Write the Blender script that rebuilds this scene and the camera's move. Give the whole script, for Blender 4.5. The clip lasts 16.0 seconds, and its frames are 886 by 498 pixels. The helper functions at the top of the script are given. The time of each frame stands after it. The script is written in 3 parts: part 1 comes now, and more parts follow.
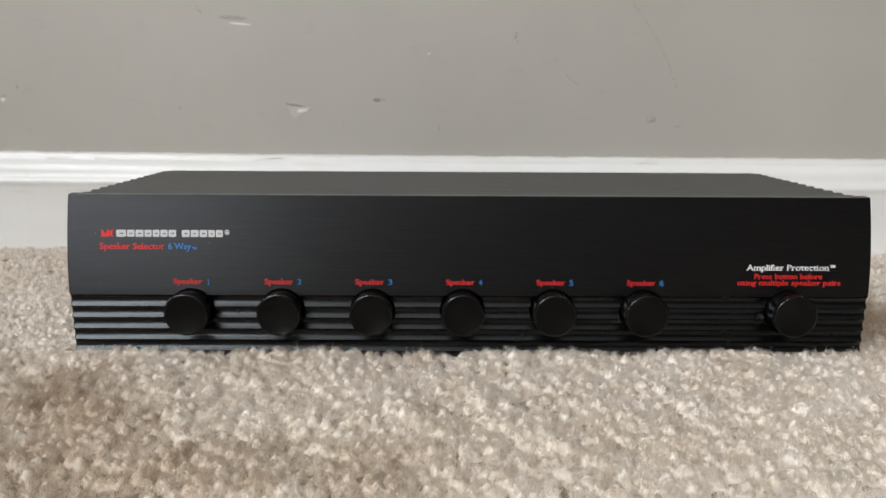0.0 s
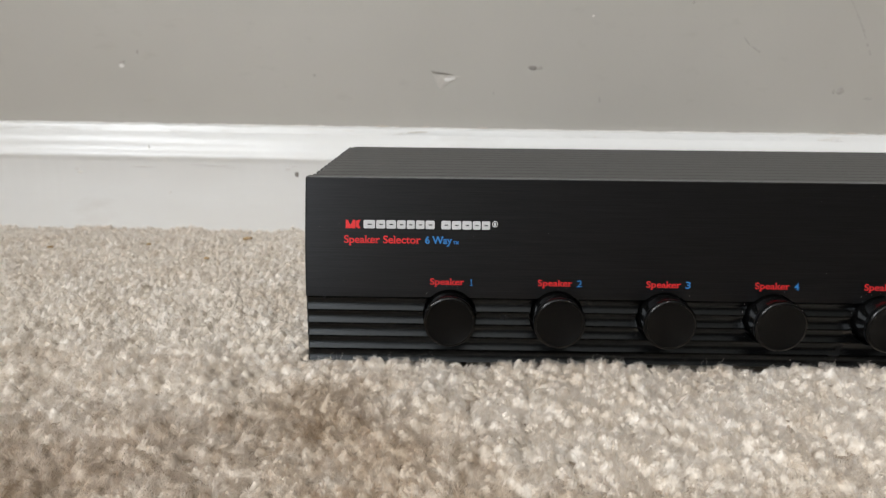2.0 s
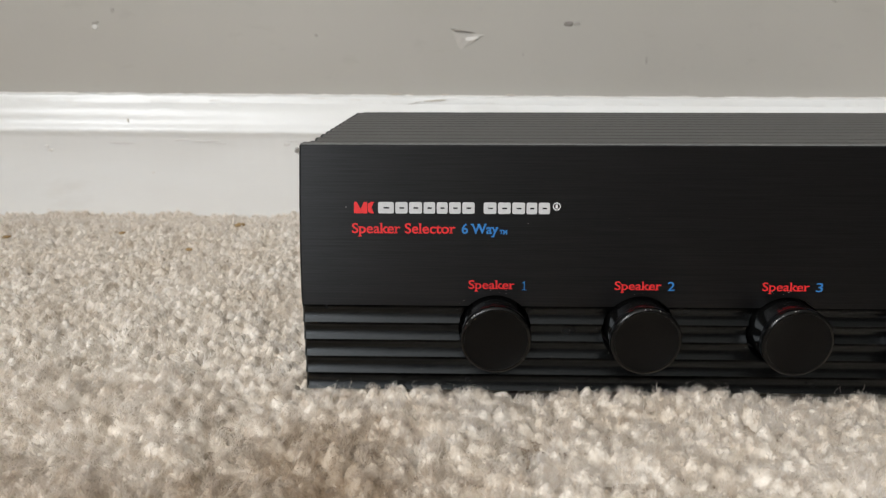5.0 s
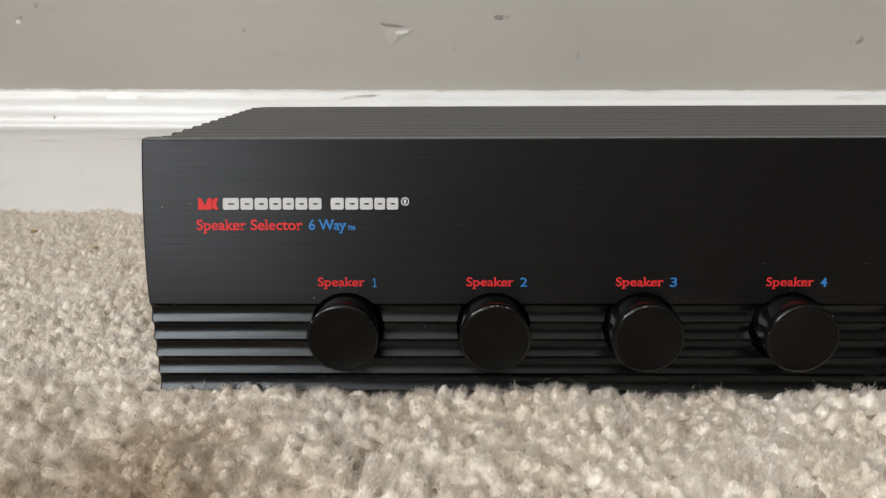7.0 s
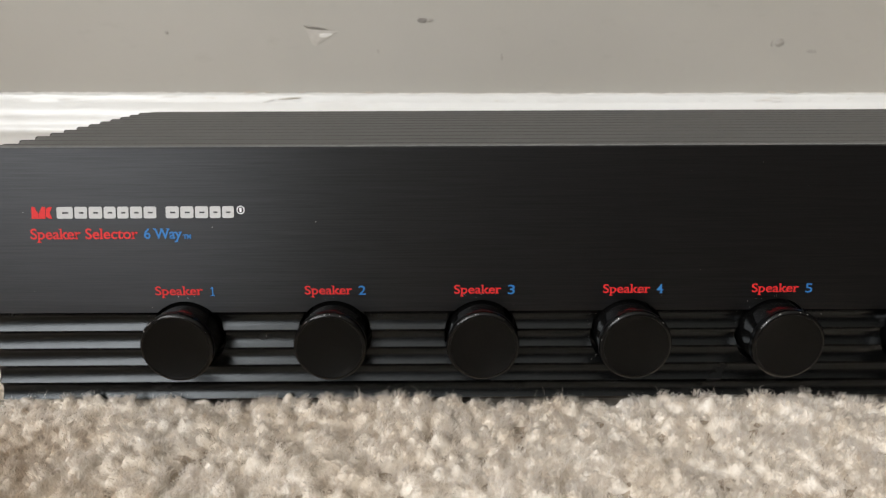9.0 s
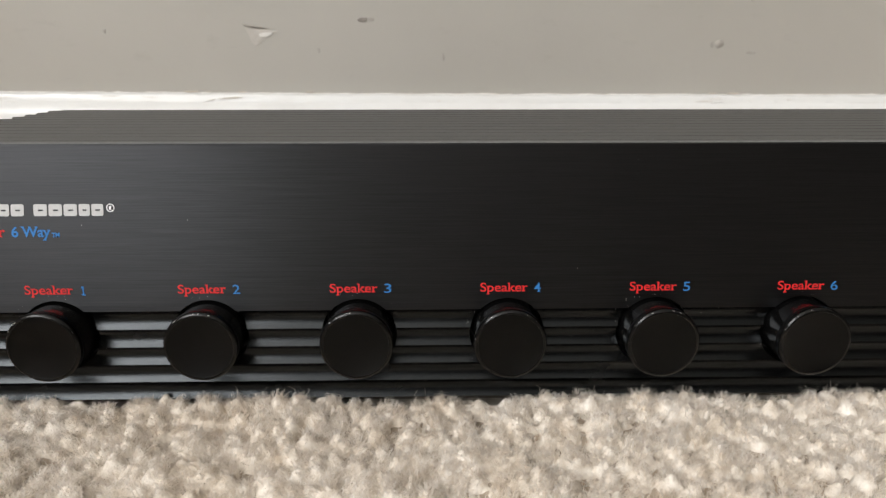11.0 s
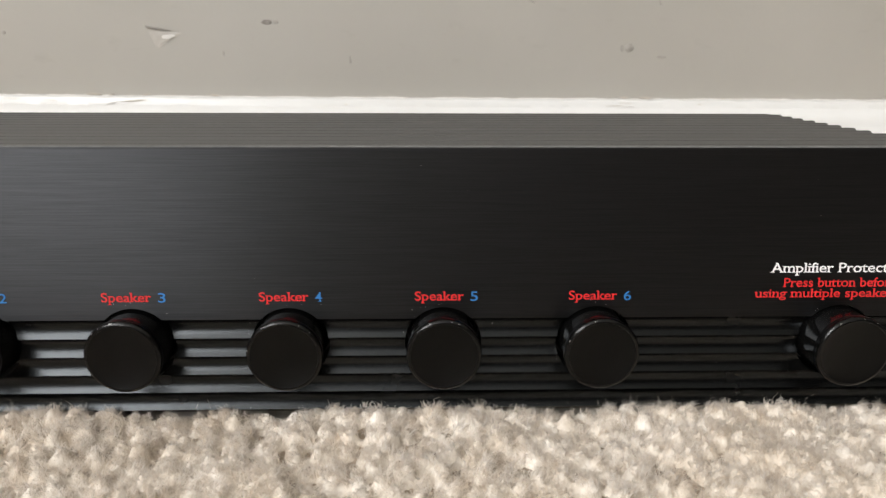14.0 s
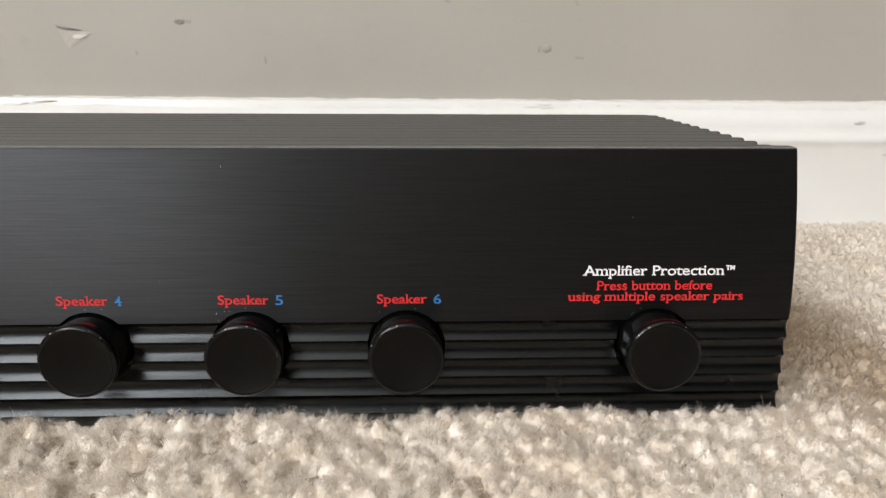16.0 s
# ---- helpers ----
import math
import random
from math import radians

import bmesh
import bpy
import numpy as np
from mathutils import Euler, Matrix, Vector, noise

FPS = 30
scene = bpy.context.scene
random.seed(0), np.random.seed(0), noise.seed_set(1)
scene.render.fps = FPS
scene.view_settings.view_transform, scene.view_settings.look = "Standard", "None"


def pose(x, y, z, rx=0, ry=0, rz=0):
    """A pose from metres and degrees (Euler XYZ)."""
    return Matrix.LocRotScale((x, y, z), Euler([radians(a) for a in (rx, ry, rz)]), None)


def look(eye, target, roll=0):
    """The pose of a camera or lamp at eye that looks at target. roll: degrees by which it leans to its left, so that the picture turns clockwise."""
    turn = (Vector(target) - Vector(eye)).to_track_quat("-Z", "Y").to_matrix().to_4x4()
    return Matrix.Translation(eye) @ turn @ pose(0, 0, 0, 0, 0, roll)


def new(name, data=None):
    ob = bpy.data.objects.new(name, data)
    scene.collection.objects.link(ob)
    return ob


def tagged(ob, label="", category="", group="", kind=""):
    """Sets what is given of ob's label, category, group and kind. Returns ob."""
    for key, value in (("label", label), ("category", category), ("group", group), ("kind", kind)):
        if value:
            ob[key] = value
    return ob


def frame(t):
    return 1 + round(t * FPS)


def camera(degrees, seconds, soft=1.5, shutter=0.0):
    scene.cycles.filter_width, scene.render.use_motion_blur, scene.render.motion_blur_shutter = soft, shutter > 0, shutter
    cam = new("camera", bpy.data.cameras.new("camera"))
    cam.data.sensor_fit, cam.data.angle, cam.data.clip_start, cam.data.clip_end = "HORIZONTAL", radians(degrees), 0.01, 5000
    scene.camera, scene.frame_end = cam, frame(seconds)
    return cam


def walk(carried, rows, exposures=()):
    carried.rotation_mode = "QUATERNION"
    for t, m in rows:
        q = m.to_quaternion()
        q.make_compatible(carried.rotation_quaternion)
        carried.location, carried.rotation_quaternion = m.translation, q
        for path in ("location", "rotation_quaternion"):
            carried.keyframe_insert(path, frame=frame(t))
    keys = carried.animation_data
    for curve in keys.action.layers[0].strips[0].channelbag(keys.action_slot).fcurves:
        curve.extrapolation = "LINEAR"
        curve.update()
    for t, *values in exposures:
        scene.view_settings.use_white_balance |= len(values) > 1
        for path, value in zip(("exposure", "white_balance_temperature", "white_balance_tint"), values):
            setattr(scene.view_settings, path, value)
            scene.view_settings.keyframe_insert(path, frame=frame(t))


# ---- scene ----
cam = camera(64.9, 16.0, soft=1.2)
cam.data.dof.use_dof, cam.data.dof.focus_distance, cam.data.dof.aperture_fstop = True, 0.262, 21.0
PATH = [
    (0, (-0.01667, -0.36119, 0.13362), (-0.0046, 1.5936, -0.2893), 0.31),
    (0.5, (-0.04901, -0.34878, 0.1339), (-0.0381, 1.6028, -0.3032), 0.60),
    (1, (-0.08331, -0.33202, 0.13575), (-0.0821, 1.615, -0.3214), 0.76),
    (1.5, (-0.11496, -0.31738, 0.13293), (-0.1285, 1.6243, -0.3462), 0.70),
    (2, (-0.14869, -0.30011, 0.13023), (-0.1753, 1.6358, -0.3712), 0.55),
    (2.5, (-0.16799, -0.28038, 0.12765), (-0.2048, 1.65, -0.3942), 0.39),
    (3, (-0.17429, -0.25847, 0.12291), (-0.2159, 1.6683, -0.4119), 0.41),
    (5.5, (-0.14985, -0.21855, 0.11213), (-0.1989, 1.7033, -0.4394), -0.17),
    (6, (-0.13538, -0.21718, 0.11179), (-0.1813, 1.7047, -0.4399), -0.29),
    (6.5, (-0.12492, -0.21606, 0.11205), (-0.161, 1.7045, -0.4448), -0.29),
    (7, (-0.11468, -0.21485, 0.11134), (-0.14, 1.7045, -0.4504), -0.26),
    (7.5, (-0.1031, -0.21321, 0.11103), (-0.1205, 1.7053, -0.4537), -0.20),
    (8, (-0.09209, -0.21287, 0.11289), (-0.1038, 1.7063, -0.4499), -0.25),
    (8.5, (-0.07817, -0.21378, 0.11403), (-0.0808, 1.7051, -0.4497), -0.25),
    (11, (-0.0294, -0.21243, 0.11194), (0.012, 1.7078, -0.4457), 0.03),
    (11.5, (-0.01801, -0.20939, 0.11198), (0.0247, 1.7116, -0.4429), 0.09),
    (12, (-0.00288, -0.20959, 0.11181), (0.0461, 1.7109, -0.4442), 0.12),
    (12.5, (0.00843, -0.20721, 0.11121), (0.0595, 1.7127, -0.4466), 0.11),
    (13, (0.01705, -0.20641, 0.11237), (0.0727, 1.7149, -0.4402), 0.27),
    (13.5, (0.02772, -0.20641, 0.11159), (0.0802, 1.7156, -0.4388), 0.19),
    (14, (0.03884, -0.20606, 0.11119), (0.0934, 1.717, -0.4355), 0.25),
    (14.5, (0.04687, -0.20473, 0.11064), (0.1056, 1.7186, -0.4347), 0.31),
    (15, (0.05775, -0.20281, 0.10827), (0.1176, 1.7197, -0.4398), 0.29),
    (15.5, (0.07805, -0.20321, 0.11198), (0.1411, 1.7204, -0.432), 0.27),
    (16, (0.09697, -0.20322, 0.11048), (0.1713, 1.7206, -0.4312), 0.36),
]
walk(cam, [(t, look(eye, target, roll)) for t, eye, target, roll in PATH], [(0, 0.02, 6600, 11.5), (3, 0.07, 6600, 11), (5.5, 0.06, 6700, 11), (12.5, 0.24, 6900, 12.5), (16, 0.32, 6900, 12.5)])

# ---- world, light, exposure ----
world = bpy.data.worlds.new("world")
scene.world = world
world.use_nodes = True
wn = world.node_tree
sky = wn.nodes.new("ShaderNodeTexSky")
sky.sky_type, sky.sun_disc = "NISHITA", False
sky.sun_elevation, sky.sun_rotation = radians(40), radians(250)
wn.links.new(sky.outputs[0], wn.nodes["Background"].inputs[0])
wn.nodes["Background"].inputs[1].default_value = 0.10

# daylight through the wide window in the west wall
WEST, ROOM_E, ROOM_S, ROOM_H = -1.5, 3.6, -6.0, 2.5
WIN_Y, WIN_Z, WIN_W, WIN_H = -2.9, 1.625, 4.6, 1.45
lamp = new("window_daylight", bpy.data.lights.new("window_daylight", "AREA"))
lamp.data.shape, lamp.data.size, lamp.data.size_y = "RECTANGLE", WIN_W - 0.1, WIN_H - 0.1
lamp.data.energy, lamp.data.color = 180, (0.93, 0.975, 1.0)
lamp.matrix_world = look((WEST - 0.02, WIN_Y, WIN_Z), (WEST + 1, WIN_Y, WIN_Z))


# ---- materials ----
def material(name):
    m = bpy.data.materials.new(name)
    m.use_nodes = True
    return m, m.node_tree, m.node_tree.nodes["Principled BSDF"]


def add(nt, kind, **inputs):
    n = nt.nodes.new(kind)
    for k, v in inputs.items():
        n.inputs[k.replace("_", " ")].default_value = v
    return n


def ramp(nt, source, stops):
    r = nt.nodes.new("ShaderNodeValToRGB")
    e = r.color_ramp.elements
    while len(e) < len(stops):
        e.new(0.5)
    for el, (p, c) in zip(e, stops):
        el.position, el.color = p, (*c, 1)
    nt.links.new(source, r.inputs[0])
    return r.outputs[0]


def coords(nt, scale=(1, 1, 1)):
    c = nt.nodes.new("ShaderNodeNewGeometry")
    m = nt.nodes.new("ShaderNodeMapping")
    m.inputs["Scale"].default_value = scale
    nt.links.new(c.outputs["Position"], m.inputs["Vector"])
    return m.outputs[0]


def noise_tex(nt, scale, detail=4, stretch=(1, 1, 1), rough=0.55):
    n = add(nt, "ShaderNodeTexNoise", Scale=scale, Detail=detail, Roughness=rough)
    nt.links.new(coords(nt, stretch), n.inputs["Vector"])
    return n.outputs["Fac"]


def bump(nt, b, source, strength, distance):
    n = add(nt, "ShaderNodeBump", Strength=strength, Distance=distance)
    nt.links.new(source, n.inputs["Height"])
    nt.links.new(n.outputs[0], b.inputs["Normal"])


def mixc(nt, fac, a, c, mode="MIX"):
    m = nt.nodes.new("ShaderNodeMix")
    m.data_type, m.blend_type = "RGBA", mode
    for sock, v in ((m.inputs[0], fac), (m.inputs[6], a), (m.inputs[7], c)):
        if isinstance(v, (int, float)):
            sock.default_value = v
        elif isinstance(v, tuple):
            sock.default_value = (*v, 1)
        else:
            nt.links.new(v, sock)
    return m.outputs[2]


def wall_paint():
    m, nt, b = material("greige_wall_paint")
    big = ramp(nt, noise_tex(nt, 7, 3), [(0.3, (0.411, 0.388, 0.349)), (0.7, (0.438, 0.415, 0.376))])
    scuff = ramp(nt, noise_tex(nt, 38, 6, (1, 1, 2.2)), [(0.62, (1, 1, 1)), (0.8, (0.93, 0.92, 0.91))])
    nt.links.new(mixc(nt, 1.0, big, scuff, "MULTIPLY"), b.inputs["Base Color"])
    b.inputs["Roughness"].default_value = 0.5
    bump(nt, b, noise_tex(nt, 90, 5), 0.10, 0.002)
    return m


def trim_paint():
    m, nt, b = material("white_gloss_trim_paint")
    c = ramp(nt, noise_tex(nt, 25, 6, (0.35, 1, 1)), [(0.35, (0.765, 0.755, 0.735)), (0.62, (0.795, 0.79, 0.775)), (0.8, (0.70, 0.68, 0.65))])
    nt.links.new(c, b.inputs["Base Color"])
    b.inputs["Roughness"].default_value = 0.27
    bump(nt, b, noise_tex(nt, 120, 4, (0.15, 1, 1)), 0.16, 0.0015)
    return m


def brushed_black():
    m, nt, b = material("brushed_black_aluminium")
    fine = noise_tex(nt, 600, 5, (0.02, 1, 3.5), 0.7)
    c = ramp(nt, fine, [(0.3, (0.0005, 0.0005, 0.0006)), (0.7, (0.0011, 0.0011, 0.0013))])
    nt.links.new(c, b.inputs["Base Color"])
    b.inputs["Metallic"].default_value = 0.0
    streak = ramp(nt, noise_tex(nt, 3200, 6, (0.012, 1, 1), 0.75), [(0.37, (0.34, 0.34, 0.34)), (0.63, (0.47, 0.47, 0.47))])
    nt.links.new(streak, b.inputs["Specular IOR Level"])
    r = ramp(nt, noise_tex(nt, 1400, 5, (0.014, 1, 1), 0.7), [(0.35, (0.41, 0.41, 0.41)), (0.65, (0.45, 0.45, 0.45))])
    nt.links.new(r, b.inputs["Roughness"])
    b.inputs["Specular Tint"].default_value = (0.93, 0.95, 1.0, 1)
    b.inputs["Anisotropic"].default_value = 0.9
    b.inputs["Anisotropic Rotation"].default_value = 0.0
    t = add(nt, "ShaderNodeCombineXYZ", X=0.0, Y=0.0, Z=1.0)
    nt.links.new(t.outputs[0], b.inputs["Tangent"])
    bump(nt, b, fine, 0.02, 0.0002)
    return m


def black_plain(name, low, high, rough, spec=0.5, grain=500, relief=0.05, sheen=(1, 1, 1), vary=0.15):
    m, nt, b = material(name)
    c = ramp(nt, noise_tex(nt, grain, 4), [(0.3, (low,) * 3), (0.75, (high,) * 3)])
    nt.links.new(c, b.inputs["Base Color"])
    b.inputs["Specular IOR Level"].default_value = spec
    b.inputs["Specular Tint"].default_value = (*sheen, 1)
    r = ramp(nt, noise_tex(nt, 60, 5), [(0.3, (rough * (1 - vary),) * 3), (0.75, (rough * (1 + vary),) * 3)])
    nt.links.new(r, b.inputs["Roughness"])
    bump(nt, b, noise_tex(nt, grain * 2, 3), relief, 0.0003)
    return m


def ink(name, col):
    m, nt, b = material(name)
    c = ramp(nt, noise_tex(nt, 900, 3), [(0.3, tuple(v * 0.9 for v in col)), (0.7, col)])
    nt.links.new(c, b.inputs["Base Color"])
    b.inputs["Roughness"].default_value = 0.5
    b.inputs["Specular IOR Level"].default_value = 0.25
    return m


def spot(nt, x, y, rx, ry):
    """A ragged patch mask round a place on the floor: 1 inside, 0 outside."""
    g = nt.nodes.new("ShaderNodeNewGeometry")
    m = nt.nodes.new("ShaderNodeMapping")
    m.inputs["Location"].default_value = (-x / rx, -y / ry, 0)
    m.inputs["Scale"].default_value = (1 / rx, 1 / ry, 0)
    nt.links.new(g.outputs["Position"], m.inputs["Vector"])
    d = nt.nodes.new("ShaderNodeVectorMath")
    d.operation = "LENGTH"
    nt.links.new(m.outputs[0], d.inputs[0])
    a = nt.nodes.new("ShaderNodeMath")
    a.operation = "MULTIPLY_ADD"
    nt.links.new(noise_tex(nt, 70, 4), a.inputs[0])
    a.inputs[1].default_value = 1.6
    nt.links.new(d.outputs["Value"], a.inputs[2])
    return ramp(nt, a.outputs[0], [(0.0, (1, 1, 1)), (0.52, (1, 1, 1)), (0.95, (0, 0, 0))]), a


def trodden_shaded(nt, col):
    """Brownish tones painted over the carpet: shade of leaning trodden pile, and the selector's shadow."""
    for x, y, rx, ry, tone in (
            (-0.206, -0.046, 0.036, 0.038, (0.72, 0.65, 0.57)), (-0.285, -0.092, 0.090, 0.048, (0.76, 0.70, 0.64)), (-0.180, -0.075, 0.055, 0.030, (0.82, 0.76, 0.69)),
            # the last patch is the selector's shadow, painted beside its east end
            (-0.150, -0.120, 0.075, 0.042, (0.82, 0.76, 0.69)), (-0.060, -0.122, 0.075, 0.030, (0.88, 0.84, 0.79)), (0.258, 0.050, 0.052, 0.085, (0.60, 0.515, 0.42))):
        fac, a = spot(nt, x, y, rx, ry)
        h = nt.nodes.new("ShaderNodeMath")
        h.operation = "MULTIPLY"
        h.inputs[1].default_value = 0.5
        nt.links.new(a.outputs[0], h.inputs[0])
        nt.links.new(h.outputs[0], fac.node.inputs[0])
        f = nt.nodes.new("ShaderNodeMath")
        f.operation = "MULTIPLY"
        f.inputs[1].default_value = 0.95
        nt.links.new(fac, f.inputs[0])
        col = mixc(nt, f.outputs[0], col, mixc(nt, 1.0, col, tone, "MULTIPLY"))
    return col


def mottled(nt, col, amount):
    """Uneven tone of the pile at two scales."""
    patch = ramp(nt, noise_tex(nt, 16, 3), [(0.36, (0.95, 0.93, 0.905)), (0.56, (1, 1, 1))])
    mott = ramp(nt, noise_tex(nt, 55, 2), [(0.38, (0.92, 0.895, 0.86)), (0.60, (1, 1, 1))])
    both = mixc(nt, 1.0, patch, mott, "MULTIPLY")
    return mixc(nt, amount, col, mixc(nt, 1.0, col, both, "MULTIPLY"))


def carpet_body():
    m, nt, b = material("beige_carpet_body")
    c = ramp(nt, noise_tex(nt, 420, 5), [(0.3, (0.61, 0.54, 0.46)), (0.7, (0.87, 0.815, 0.745))])
    nt.links.new(trodden_shaded(nt, mottled(nt, c, 1.0)), b.inputs["Base Color"])
    b.inputs["Roughness"].default_value = 0.8
    bump(nt, b, noise_tex(nt, 1900, 4, (1, 1, 0.5)), 0.5, 0.001)
    return m


def fibre():
    m, nt, b = material("beige_carpet_fibre")
    g = nt.nodes.new("ShaderNodeNewGeometry")
    c = ramp(nt, g.outputs["Random Per Island"], [(0.0, (0.90, 0.845, 0.785)), (0.3, (0.95, 0.90, 0.845)), (0.7, (0.97, 0.926, 0.882)), (1.0, (0.985, 0.965, 0.945))])
    tuft = ramp(nt, noise_tex(nt, 210, 3), [(0.36, (0.91, 0.88, 0.84)), (0.58, (1, 1, 1))])
    tone = trodden_shaded(nt, mottled(nt, mixc(nt, 1.0, c, tuft, "MULTIPLY"), 0.58))
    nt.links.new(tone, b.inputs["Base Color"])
    b.inputs["Roughness"].default_value = 0.26
    b.inputs["Specular IOR Level"].default_value = 1.0
    tr = nt.nodes.new("ShaderNodeBsdfTranslucent")
    nt.links.new(tone, tr.inputs["Color"])
    mx = nt.nodes.new("ShaderNodeMixShader")
    mx.inputs[0].default_value = 0.60
    nt.links.new(b.outputs[0], mx.inputs[1])
    nt.links.new(tr.outputs[0], mx.inputs[2])
    nt.links.new(mx.outputs[0], nt.nodes["Material Output"].inputs["Surface"])
    return m


def plain(name, low, high, rough, scale=30, relief=0.1):
    m, nt, b = material(name)
    c = ramp(nt, noise_tex(nt, scale, 5), [(0.3, low), (0.7, high)])
    nt.links.new(c, b.inputs["Base Color"])
    b.inputs["Roughness"].default_value = rough
    bump(nt, b, noise_tex(nt, scale * 4, 4), relief, 0.001)
    return m


# invented dark tone for the unseen walls, so the black panel reflects little
DARKWALL = plain("unseen_dark_wall", (0.040, 0.036, 0.032), (0.055, 0.049, 0.044), 0.7, 20)
WALL, TRIM, PANEL = wall_paint(), trim_paint(), brushed_black()
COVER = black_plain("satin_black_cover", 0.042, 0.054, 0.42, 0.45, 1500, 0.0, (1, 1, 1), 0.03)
KNOB = black_plain("black_knob_plastic", 0.0006, 0.0014, 0.34, 0.21, 900, 0.05)
RIM = black_plain("polished_black_rim", 0.001, 0.003, 0.20, 0.3, 420, 0.25)
GLOSS = black_plain("glossy_black_plastic", 0.003, 0.005, 0.12, 0.8, 300, 0.06)
FLUTE = black_plain("satin_black_flutes", 0.0006, 0.0012, 0.25, 0.40, 500, 0.04, (0.90, 0.96, 1.0))
# paler grey that paints the reflected light along the panel's top bevel
EDGE_SHINE = black_plain("painted_edge_shine", 0.10, 0.15, 0.38, 0.5, 300, 0.05)
PIT = black_plain("black_recess", 0.003, 0.005, 0.6, 0.3)
RED, WHITE, BLUE = ink("red_ink", (0.68, 0.030, 0.032)), ink("white_ink", (0.84, 0.84, 0.85)), ink("blue_ink", (0.03, 0.19, 0.50))
GREY = ink("grey_white_ink", (0.56, 0.56, 0.565))
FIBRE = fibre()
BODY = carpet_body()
BACKING = plain("carpet_backing", (0.30, 0.245, 0.19), (0.42, 0.35, 0.28), 0.9, 160, 0.4)
CEIL = plain("white_ceiling_paint", (0.74, 0.735, 0.72), (0.78, 0.775, 0.765), 0.8, 20)
CHALK = plain("bare_white_filler", (0.70, 0.67, 0.63), (0.80, 0.78, 0.74), 0.8, 400, 0.3)
GRIME = plain("dark_scuff", (0.20, 0.18, 0.16), (0.29, 0.265, 0.24), 0.7, 500, 0.1)
SMUDGE = plain("pale_grey_scuff", (0.32, 0.298, 0.268), (0.41, 0.382, 0.345), 0.6, 500, 0.1)
CAULK = plain("yellowed_caulk", (0.58, 0.55, 0.50), (0.80, 0.785, 0.755), 0.6, 90, 0.2)
FAINT = plain("faint_trim_scuff", (0.62, 0.60, 0.575), (0.72, 0.70, 0.68), 0.5, 500, 0.1)
OLD = plain("old_trim_paint", (0.66, 0.63, 0.585), (0.76, 0.74, 0.71), 0.45, 500, 0.1)
STAIN = plain("brown_caulk_stain", (0.47, 0.42, 0.35), (0.58, 0.53, 0.46), 0.7, 300, 0.1)
STRAW = plain("brown_crumb", (0.24, 0.15, 0.06), (0.40, 0.27, 0.12), 0.8, 900, 0.2)
DUST = plain("white_dust", (0.55, 0.55, 0.54), (0.75, 0.75, 0.74), 0.9, 900, 0.1)


# ---- mesh helpers ----
def part(name, bm, mat, parent=None, label="", smooth=0):
    me = bpy.data.meshes.new(name)
    if isinstance(bm, bpy.types.Mesh):
        me = bm
        me.name = name
    else:
        bm.to_mesh(me)
        bm.free()
    me.materials.clear()
    me.materials.append(mat)
    if smooth:
        me.polygons.foreach_set("use_smooth", [True] * len(me.polygons))
        me.set_sharp_from_angle(angle=radians(smooth))
    ob = new(name, me)
    if parent:
        ob.parent = parent
    if label:
        ob["label"] = label
    return ob


def box(x0, x1, y0, y1, z0, z1, bm=None):
    bm = bm or bmesh.new()
    v = [bm.verts.new(p) for p in ((x0, y0, z0), (x1, y0, z0), (x1, y1, z0), (x0, y1, z0), (x0, y0, z1), (x1, y0, z1), (x1, y1, z1), (x0, y1, z1))]
    for f in ((0, 3, 2, 1), (4, 5, 6, 7), (0, 1, 5, 4), (1, 2, 6, 5), (2, 3, 7, 6), (3, 0, 4, 7)):
        bm.faces.new([v[i] for i in f])
    return bm


def strip(sections, closed=True, caps=True):
    """A skin over a row of equal point loops."""
    bm = bmesh.new()
    rows = [[bm.verts.new(p) for p in s] for s in sections]
    n = len(rows[0])
    for a, b in zip(rows, rows[1:]):
        for i in range(n if closed else n - 1):
            j = (i + 1) % n
            bm.faces.new((a[i], a[j], b[j], b[i]))
    if caps:
        bm.faces.new(rows[0][::-1])
        bm.faces.new(rows[-1])
    bmesh.ops.recalc_face_normals(bm, faces=bm.faces)
    return bm


def turned(profile, segments=48):
    """A body turned about the y axis from (radius, y) pairs, closed at both ends."""
    bm = bmesh.new()
    rings = []
    for r, y in profile:
        if r < 1e-6:
            rings.append([bm.verts.new((0, y, 0))])
        else:
            rings.append([bm.verts.new((r * math.cos(2 * math.pi * k / segments), y, r * math.sin(2 * math.pi * k / segments))) for k in range(segments)])
    for a, b in zip(rings, rings[1:]):
        for k in range(segments):
            j = (k + 1) % segments
            q = [a[k % len(a)], a[j % len(a)], b[j % len(b)], b[k % len(b)]]
            q = [v for i, v in enumerate(q) if v not in q[:i]]
            if len(q) > 2:
                bm.faces.new(q)
    bmesh.ops.recalc_face_normals(bm, faces=bm.faces)
    return bm


def smoothstep(a, b, v):
    t = np.clip((v - a) / (b - a), 0, 1)
    return t * t * (3 - 2 * t)


# ---- the room ----
def wall_y(x):
    return 0.3465 - 0.0138 * x


def north_wall():
    secs = []
    for x in np.linspace(WEST - 0.12, ROOM_E + 0.12, 60):
        y = wall_y(x)
        secs.append([(x, y, -0.05), (x, y + 0.12, -0.05), (x, y + 0.12, ROOM_H), (x, y, ROOM_H)])
    return tagged(part("wall_north", strip(secs), WALL), "greige painted wall with chips and scuffs", "wall", kind="structure")


wall_north = north_wall()
# east and south walls are never in view; their darkness cuts bounced light
tagged(part("wall_east", box(ROOM_E, ROOM_E + 0.12, ROOM_S, 0.30, -0.05, ROOM_H), DARKWALL), "unseen wall, made dark to keep reflections in the panel low", "wall", kind="structure")
